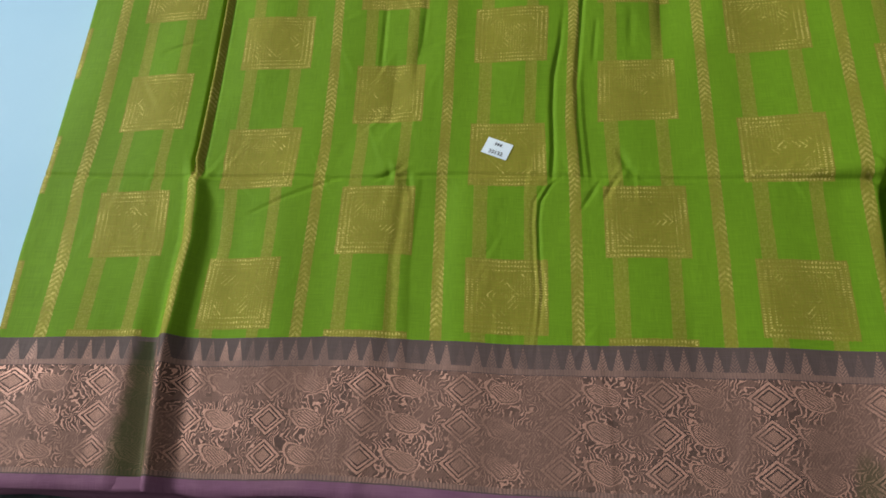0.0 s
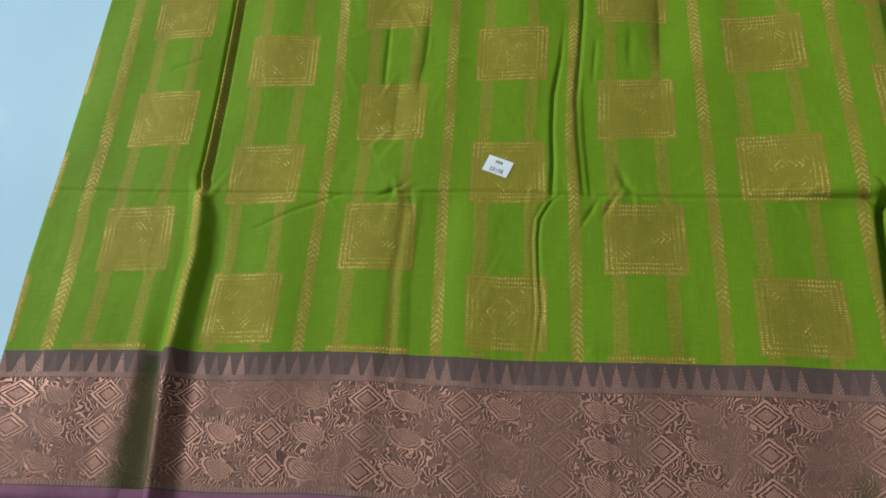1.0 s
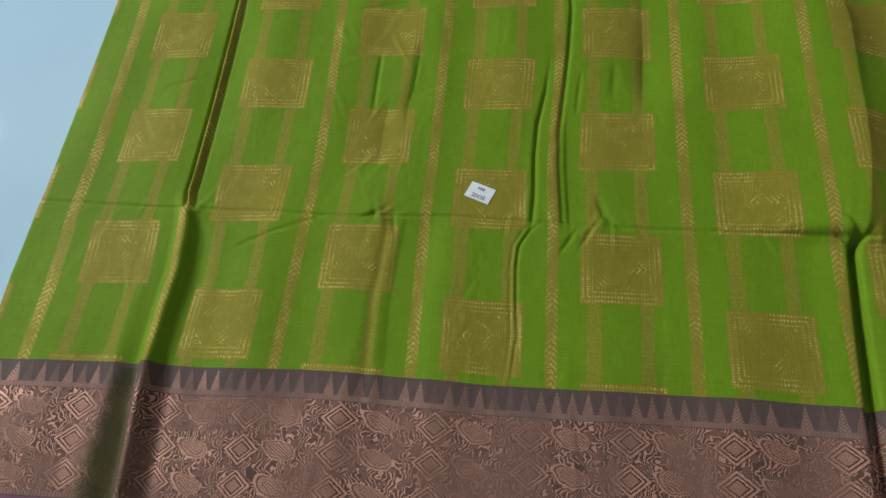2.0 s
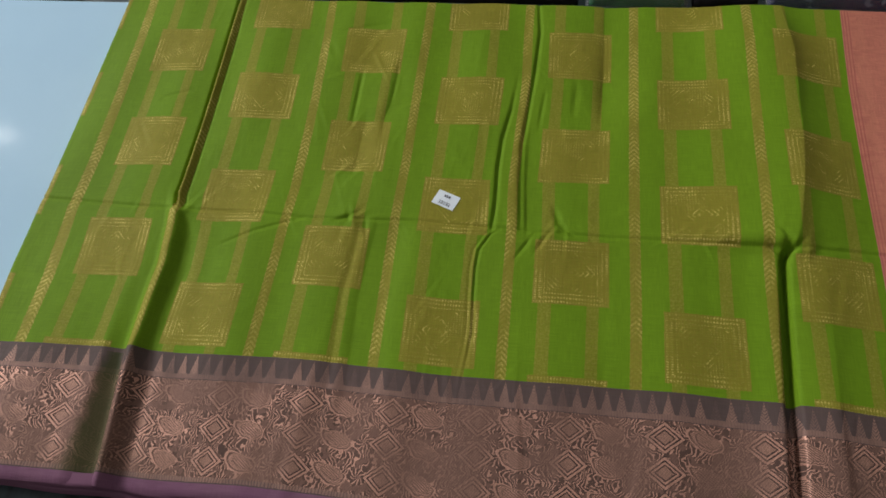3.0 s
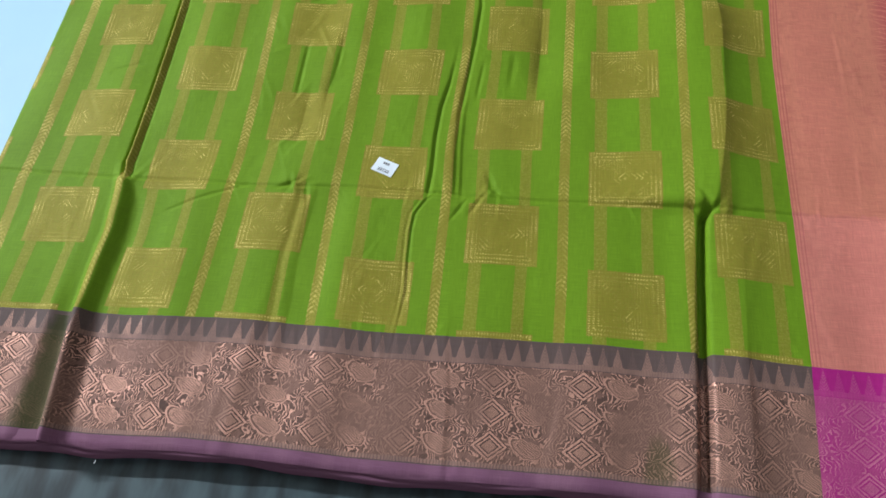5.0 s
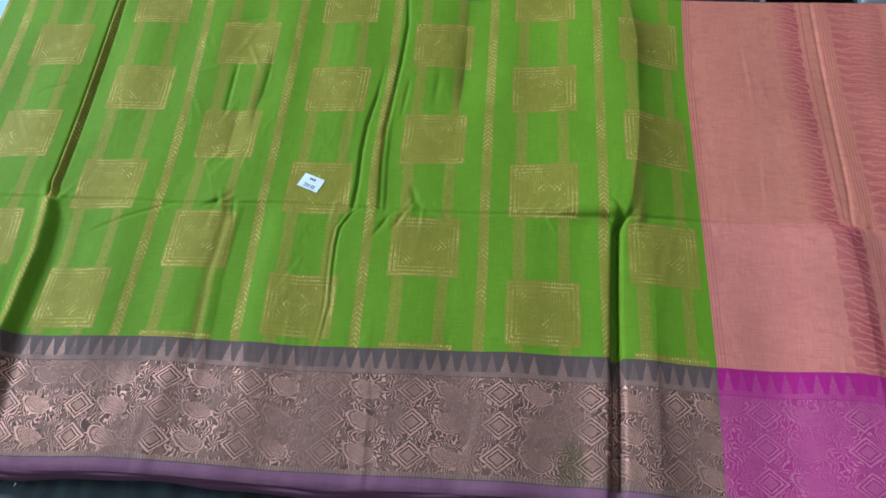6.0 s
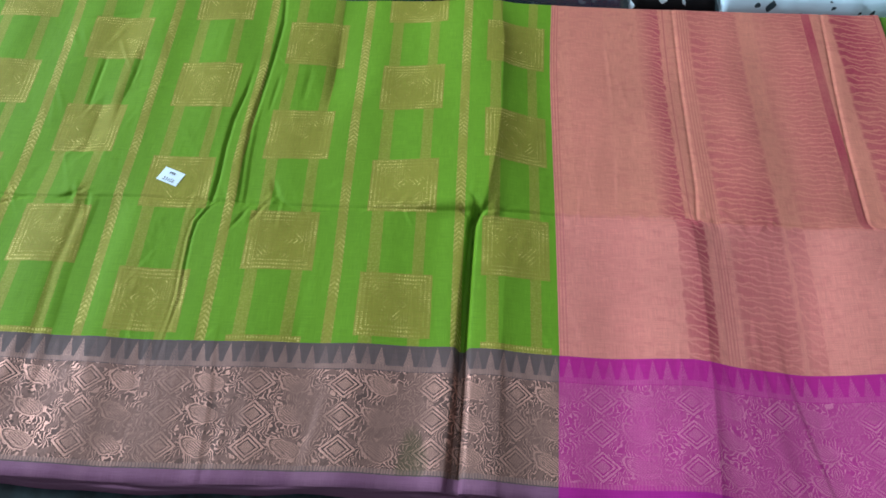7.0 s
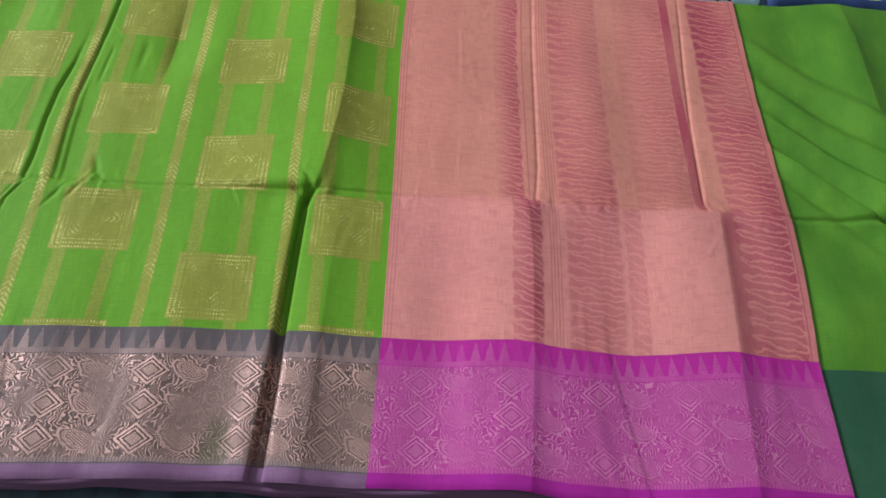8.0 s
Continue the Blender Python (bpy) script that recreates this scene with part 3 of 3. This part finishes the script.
# the weave's own lines across the saree, and where each lies on the table from the near edge to the far one
SEAMS = (
    (-0.1400, lambda v: lerp(v, (-0.13, -0.150), (0.0, -0.154), (0.08, -0.1595), (0.17, -0.1608), (0.26, -0.165), (0.36, -0.170), (0.46, -0.1745))),
    (-0.1113, lambda v: lerp(v, (-0.13, -0.108), (0.07, -0.1100), (0.145, -0.1172), (0.22, -0.1178), (0.30, -0.1225), (0.38, -0.1290), (0.46, -0.1385))),
    (0.0, lambda v: second_stripe(v) + lerp(v, (0.140, -0.0036), (0.156, 0.0012))),
    (0.1113, lambda v: lerp(v, (-0.13, 0.1118), (0.145, 0.1098), (0.18, 0.1108), (0.25, 0.1080), (0.30, 0.1050), (0.39, 0.0978), (0.46, 0.0905))),
    (0.2226, lambda v: lerp(v, (-0.13, 0.2262), (0.0, 0.2245), (0.07, 0.2215), (0.145, 0.2188), (0.22, 0.2187), (0.30, 0.2160), (0.40, 0.2140), (0.46, 0.2112))),
    (0.3339, lambda v: lerp(v, (-0.13, 0.3360), (0.0, 0.3342), (0.145, 0.3312), (0.20, 0.3278), (0.27, 0.3293), (0.32, 0.3308), (0.40, 0.3272), (0.46, 0.3258))),
    (0.4452, lambda v: lerp(v, (-0.13, 0.4440), (0.07, 0.4449), (0.145, 0.4430), (0.25, 0.4416), (0.46, 0.4400))),
    (0.5565, lambda v: lerp(v, (-0.13, 0.5580), (0.0, 0.5580), (0.07, 0.5566), (0.25, 0.5560), (0.46, 0.5557))),
    (0.652, lambda v: lerp(v, (-0.13, 0.6425), (-0.02, 0.6462), (0.0, 0.6472), (0.145, 0.6484), (0.33, 0.6480), (0.38, 0.6495), (0.46, 0.6538))),
    (1.030, lambda v: lerp(v, (-0.13, 1.0186), (0.0, 1.0190), (0.03, 1.0225), (0.094, 1.0280), (0.146, 1.0303), (0.29, 1.0293), (0.36, 1.0310), (0.46, 1.0345))),
    (1.36, lambda v: 1.36 + 0.05 * v),
)


def bow(u):
    return lerp(u, (-0.16, -0.0092), (-0.1, -0.0057), (-0.045, -0.0027), (0.003, -0.0006), (0.045, -0.0004), (0.09, 0.0016), (0.135, 0.0047), (0.195, 0.0056), (0.275, 0.0046), (0.35, 0.0062), (0.42, 0.0087), (0.48, 0.0101), (0.54, 0.0104), (0.60, 0.0084), (0.65, 0.0070), (0.765, 0.0076), (0.806, 0.0027), (0.86, 0.0007), (0.90, 0.0010), (0.95, 0.0036), (1.03, 0.0005), (1.3, 0.0))


def plan(u, v):
    """Cloth coordinates to a place on the table: the weave leans, bows and is drawn in as it lies."""
    v = np.asarray(v, float)
    x = np.full(np.broadcast(u, v).shape, 0.0)
    for (u0, f0), (u1, f1) in zip(SEAMS, SEAMS[1:]):
        inside = (u >= u0) & (u <= u1) if u1 < 1.36 else u >= u0
        t = (u - u0) / (u1 - u0)
        x = np.where(inside, f0(v) * (1 - t) + f1(v) * t, x)
    x = np.where(u < SEAMS[0][0], SEAMS[0][1](v) + u - SEAMS[0][0], x)
    # a little cloth is drawn into the crosswise crease
    y = lerp(v, (-0.14, -0.1345), (-0.1135, -0.1088), (0.0, 0.0), (0.0072, 0.0072), (0.0724, 0.0712), (0.1376, 0.1362), (0.2028, 0.1998), (0.268, 0.2655), (0.333, 0.3308), (0.398, 0.3978), (0.5, 0.5))
    return x, y + bow(u)


def place(u, v):
    x, y = plan(u, v)
    return x, y, LEVEL + height(x, y)


def far_edge(u):
    """The weave's length up to the straight far edge."""
    return 0.4508 - bow(u) + lerp(u, (0.95, 0.0), (1.04, 0.003), (1.3, 0.008))


def cloth(name, u0, u1, v0, v1, material, parent, label="", du=0.0011, dv=0.0015, drop_left=False, drop_top=False, drop_front=False):
    us, vs = np.linspace(u0, u1, max(2, round((u1 - u0) / du) + 1)), np.linspace(v0, v1, max(2, round((v1 - v0) / dv) + 1))
    gu, gv = np.meshgrid(us, vs)
    if drop_top:
        gv = v0 + (gv - v0) / (v1 - v0) * (far_edge(gu) - v0)
    x, y, z = place(gu, gv)
    if drop_left:
        d = gu - u0
        z = np.where(d < 0.003, TOP + 0.0097 + (z - TOP - 0.0097) * np.sqrt(np.clip(1 - (1 - d / 0.003) ** 2, 0.02, 1)), z)
    if drop_top:
        d = far_edge(gu) - gv
        z = np.where(d < 0.006, TOP + 0.002 + (z - TOP - 0.002) * np.sqrt(np.clip(1 - (1 - d / 0.006) ** 2, 0.02, 1)), z)
    if drop_front:
        d = gv - v0
        z = np.where(d < 0.006, z - 0.0018 * (1 - d / 0.006) ** 2, z)
    if u0 > 1.0:
        z = z - 0.0030
    n, w = gu.size, gu.shape[1]
    me = bpy.data.meshes.new(name)
    idx = np.arange(n).reshape(gu.shape)
    quads = np.stack([idx[:-1, :-1], idx[:-1, 1:], idx[1:, 1:], idx[1:, :-1]], -1).reshape(-1, 4)
    me.vertices.add(n)
    me.vertices.foreach_set("co", np.stack([x, y, z], -1).astype(np.float32).ravel())
    me.loops.add(quads.size)
    me.loops.foreach_set("vertex_index", quads.ravel().astype(np.int32))
    me.polygons.add(len(quads))
    me.polygons.foreach_set("loop_start", np.arange(0, quads.size, 4, dtype=np.int32))
    me.update(calc_edges=True)
    layer = me.uv_layers.new(name="weave")
    layer.data.foreach_set("uv", np.stack([gu, gv], -1).reshape(-1, 2)[quads.ravel()].astype(np.float32).ravel())
    me.materials.append(material)
    me.shade_smooth()
    me.validate()
    ob = new(name, me)
    ob.parent = parent
    return tagged(ob, label)


FAR = 0.445
saree = tagged(new("saree"), "green silk saree with gold checks, laid out folded on the table", "saree")
cloth("body", -0.1400, 0.652, 0.0, FAR, BODY, saree, "green silk body with woven gold squares and stripes", drop_left=True, drop_top=True)
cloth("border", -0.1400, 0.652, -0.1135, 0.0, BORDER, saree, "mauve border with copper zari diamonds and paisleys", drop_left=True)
cloth("selvage", -0.1400, 0.652, -0.1245, -0.1135, HEM, saree, "plain purple selvage strip", drop_left=True, drop_front=True)
cloth("pallu", 0.652, 1.030, 0.0, FAR, PALLU, saree, "rose and peach brocade end piece", drop_top=True)
cloth("pallu_border", 0.652, 1.030, -0.1125, 0.0, PALLU_BORDER, saree, "bright magenta border with zari motifs")
cloth("pallu_selvage", 0.652, 1.030, -0.1240, -0.1125, PALLU_HEM, saree, "plain magenta selvage strip", drop_front=True)
cloth("blouse_piece", 1.030, 1.36, -0.006, FAR, BLOUSE, saree, "plain green silk blouse piece", drop_top=True)
cloth("blouse_border", 1.030, 1.36, -0.126, -0.006, BLOUSE_BORDER, saree, "dark green plain border", drop_front=True)


def under_layer(shift, z):
    """A lower layer of the folded saree, whose edge shows in front of the upper one."""
    us = np.linspace(-0.1395, 1.029, 400)
    verts, faces = [], []
    front = -0.1247 - shift + 0.0012 * np.sin(us * 23 + shift * 900) + 0.0008 * np.sin(us * 71 + shift * 300)
    for u, f in zip(us, front):
        for v, dz in ((f + 0.012, 0.0), (f + 0.004, 0.0), (f, -0.0010), (f + 0.0006, -0.0034)):
            x, y, _ = place(np.array(u), np.array(v))
            verts.append((float(x), float(y), z + dz + 0.0004 * math.sin(u * 40 + shift * 500)))
    for i in range(len(us) - 1):
        for j in range(3):
            a = i * 4 + j
            faces.append((a, a + 1, a + 5, a + 4))
    return mesh_object("lower_layer", verts, faces, HEM, saree, "purple edge of a folded lower layer")


for shift, z in ((0.0020, LEVEL - 0.0026), (0.0042, LEVEL - 0.0056), (0.0050, LEVEL - 0.0098), (0.0040, LEVEL - 0.0138), (0.0048, LEVEL - 0.0176), (0.0030, LEVEL - 0.0205)):
    under_layer(shift, z)

# ---- price sticker ----
sticker = tagged(new("price_sticker"), "small white paper price sticker on a gold square", "sticker")
corner = Vector((0.2575, 0.1895, 0.0))
across, down = Vector((0.0218, -0.0085, 0)), Vector((-0.0063, -0.0152, 0))


def on_cloth(x, y):
    """The cloth's height under a place."""
    u, v = np.array(x), np.array(y)
    for _ in range(4):
        px, py, z = place(u, v)
        u, v = u - (px - x), v - (py - y)
    return float(z)


verts, faces = [], []
lift = on_cloth(*(corner + across * 0.5 + down * 0.5).xy) + 0.0006
for j in range(9):
    for i in range(11):
        p = corner + across * (i / 10) + down * (j / 8)
        verts.append((p.x, p.y, on_cloth(p.x, p.y) + 0.0006))
for j in range(8):
    for i in range(10):
        a = j * 11 + i
        faces.append((a, a + 11, a + 12, a + 1))
paper = mesh_object("paper", verts, faces, PAPER, sticker, smooth=False)
solid = paper.modifiers.new("thickness", "SOLIDIFY")
solid.thickness = 0.00012
solid.offset = -1.0


def lettering(text, at, size):
    data = bpy.data.curves.new("code_number", "FONT")
    data.body, data.size, data.extrude = text, size, 0.00004
    data.materials.append(INK)
    ob = new("code_number", data)
    x, y = across.normalized(), -down.normalized()
    y = (y - x * y.dot(x)).normalized()
    p = corner + across * at[0] + down * at[1]
    ob.matrix_world = Matrix(((x.x, y.x, 0, p.x), (x.y, y.y, 0, p.y), (0, 0, 1, lift + 0.00025), (0, 0, 0, 1)))
    ob.parent = sticker
    return ob


lettering("23132", (0.24, 0.86), 0.0052)
for i in range(3):
    p = corner + across * (0.38 + 0.1 * i) + down * 0.27
    bar = part("ink_bar", box(-0.0006, 0.0006, -0.0013, 0.0013, 0, 0.00008), INK, sticker)
    bar.matrix_world = Matrix.Translation((p.x, p.y, lift + 0.00025)) @ pose(0, 0, 0, 0, 0, -21)

# ---- packets and cloth behind the saree ----


def crumple(x0, x1, y0, y1, z0, h, rough, seed, corner_r=0.012, n=44):
    """A soft folded bundle: a closed pillow with rounded rim and creased top."""
    r = np.random.default_rng(seed)
    waves = [(r.uniform(30, 160), r.uniform(30, 160), r.uniform(0, 6.28)) for _ in range(10)]
    bm = bmesh.new()
    grid = []
    for j in range(n + 1):
        line = []
        for i in range(n + 1):
            a, b = i / n, j / n
            x, y = x0 + (x1 - x0) * a, y0 + (y1 - y0) * b
            d = min(a * (x1 - x0), (1 - a) * (x1 - x0), b * (y1 - y0), (1 - b) * (y1 - y0))
            k = math.sqrt(max(0.0, 1 - (1 - min(d, corner_r) / corner_r) ** 2))
            w = sum(math.sin(p * x + q * y + s + 1.5 * math.sin(q * x)) for p, q, s in waves) / 10
            w = abs(w) ** 0.6 * (1 if w > 0 else -1)
            line.append(bm.verts.new((x, y, z0 + (h + rough * w) * k)))
        grid.append(line)
    for j in range(n):
        for i in range(n):
            bm.faces.new((grid[j][i], grid[j][i + 1], grid[j + 1][i + 1], grid[j + 1][i]))
    under = [[bm.verts.new((x, y, z0)) for x in (x0, x1)] for y in (y0, y1)]
    bm.faces.new((under[0][0], under[1][0], under[1][1], under[0][1]))
    return bm


def plastic():
    m = Mat("clear_crinkled_plastic")
    m.set("Base Color", (0.75, 0.82, 0.88)).set("Roughness", 0.06).set("Alpha", 0.14).set("Specular IOR Level", 0.9)
    m.bump(m.object_noise(60, 4), 0.6, 0.004)
    return m.mat


def print_cloth(name, ground, mark, scale, lo, hi):
    m = Mat(name)
    n = m.object_noise(scale, 1.5)
    m.set("Base Color", m.mix(ground, mark, n.soft(lo, hi))).set("Roughness", 0.75).set("Specular IOR Level", 0.12)
    m.bump(m.object_noise(900, 2), 0.2, 0.0005)
    return m.mat


def check_cloth(name, ground, mark):
    m = Mat(name)
    at, split = m.add("ShaderNodeTexCoord"), m.add("ShaderNodeSeparateXYZ")
    m.link(at.outputs["Object"], split.inputs[0])
    x, y = Val(m.tree, split.outputs[0]), Val(m.tree, split.outputs[1])
    spot = ((x / 0.029).fract() < 0.52) * ((y / 0.024).fract() < 0.5)
    m.set("Base Color", m.mix(ground, mark, spot)).set("Roughness", 0.6)
    m.bump(m.object_noise(900, 2), 0.2, 0.0005)
    return m.mat


PLASTIC = plastic()
CLOTH_GREEN = print_cloth("deep_green_cloth", (0.012, 0.10, 0.045), (0.03, 0.16, 0.07), 30, 0.4, 0.6)
CLOTH_BLACK = print_cloth("black_cloth", (0.004, 0.004, 0.005), (0.009, 0.008, 0.011), 40, 0.4, 0.6)
CLOTH_NAVY = print_cloth("navy_violet_cloth", (0.010, 0.009, 0.07), (0.12, 0.15, 0.26), 70, 0.62, 0.66)
CLOTH_FLORAL = print_cloth("black_cloth_with_white_flowers", (0.006, 0.006, 0.007), (0.55, 0.66, 0.72), 42, 0.585, 0.60)
CLOTH_WHITE = print_cloth("pale_cloth_with_dark_sprigs", (0.50, 0.66, 0.74), (0.03, 0.05, 0.06), 60, 0.66, 0.68)
CLOTH_TEAL = print_cloth("grey_teal_cloth", (0.045, 0.10, 0.12), (0.055, 0.12, 0.14), 12, 0.3, 0.7)
CLOTH_MAROON = print_cloth("maroon_cloth", (0.11, 0.016, 0.028), (0.16, 0.03, 0.04), 40, 0.4, 0.6)
CLOTH_CHECK = check_cloth("navy_cloth_with_yellow_checks", (0.03, 0.05, 0.16), (0.62, 0.66, 0.05))


def bundle(name, label, category, x0, x1, y0, y1, h, cloth_mat, wrapped, seed, rough=0.0015):
    thing = tagged(new(name), label, category)
    part("folded_cloth", crumple(x0, x1, y0, y1, TOP, h, rough, seed), cloth_mat, thing, smooth=True)
    if wrapped:
        part("plastic_sleeve", crumple(x0 - 0.004, x1 + 0.004, y0 - 0.004, y1 + 0.006, TOP, h + 0.004, 0.004, seed + 50, 0.010, 60), PLASTIC, thing, "clear crinkled plastic sleeve", smooth=True)
    return thing


bundle("folded_cloth_bundle", "black folded cloth lying behind the saree", "cloth", 0.06, 0.380, 0.4715, 0.76, 0.014, CLOTH_BLACK, False, 1)
green_pack = bundle("cloth_packet", "deep green folded cloth in a clear plastic sleeve", "packet", 0.392, 0.500, 0.472, 0.74, 0.018, CLOTH_GREEN, True, 2)
part("label_patch", box(0.404, 0.428, 0.476, 0.490, TOP + 0.0232, TOP + 0.0240), CLOTH_BLACK, green_pack, "small black label")
bundle("folded_cloth_bundle", "black folded cloth between two plastic packets", "cloth", 0.508, 0.580, 0.4715, 0.76, 0.014, CLOTH_BLACK, False, 3)
bundle("cloth_packet", "navy violet folded cloth in a shiny crinkled plastic sleeve", "packet", 0.590, 0.742, 0.474, 0.74, 0.018, CLOTH_NAVY, True, 4, 0.003)
bundle("folded_cloth_bundle", "black folded cloth printed with white flowers", "cloth", 0.752, 0.858, 0.4715, 0.76, 0.014, CLOTH_FLORAL, False, 5)
bundle("folded_cloth_bundle", "pale blue-white folded cloth with dark sprigs", "cloth", 0.862, 1.085, 0.4715, 0.76, 0.014, CLOTH_WHITE, False, 6)
bundle("folded_cloth_bundle", "navy folded cloth with yellow woven checks", "cloth", 1.092, 1.42, 0.4715, 0.76, 0.014, CLOTH_CHECK, False, 7)
bundle("folded_cloth_bundle", "smooth grey-teal folded cloth beside the white board", "cloth", -0.70, -0.262, 0.460, 0.80, 0.014, CLOTH_TEAL, False, 8, 0.0004)
bundle("cloth_packet", "maroon folded cloth in a clear plastic sleeve", "packet", -0.254, 0.05, 0.470, 0.76, 0.014, CLOTH_MAROON, True, 9)

thread_bm = box(-0.0002, 0.0002, -0.0028, 0.0, 0, 0.0003)
loose = part("loose_thread", thread_bm, PAPER, saree, "short white thread end at the hem")
loose.matrix_world = Matrix.Translation((0.0672, -0.1292, LEVEL - 0.0035)) @ pose(0, 0, 0, 0, 0, -20)
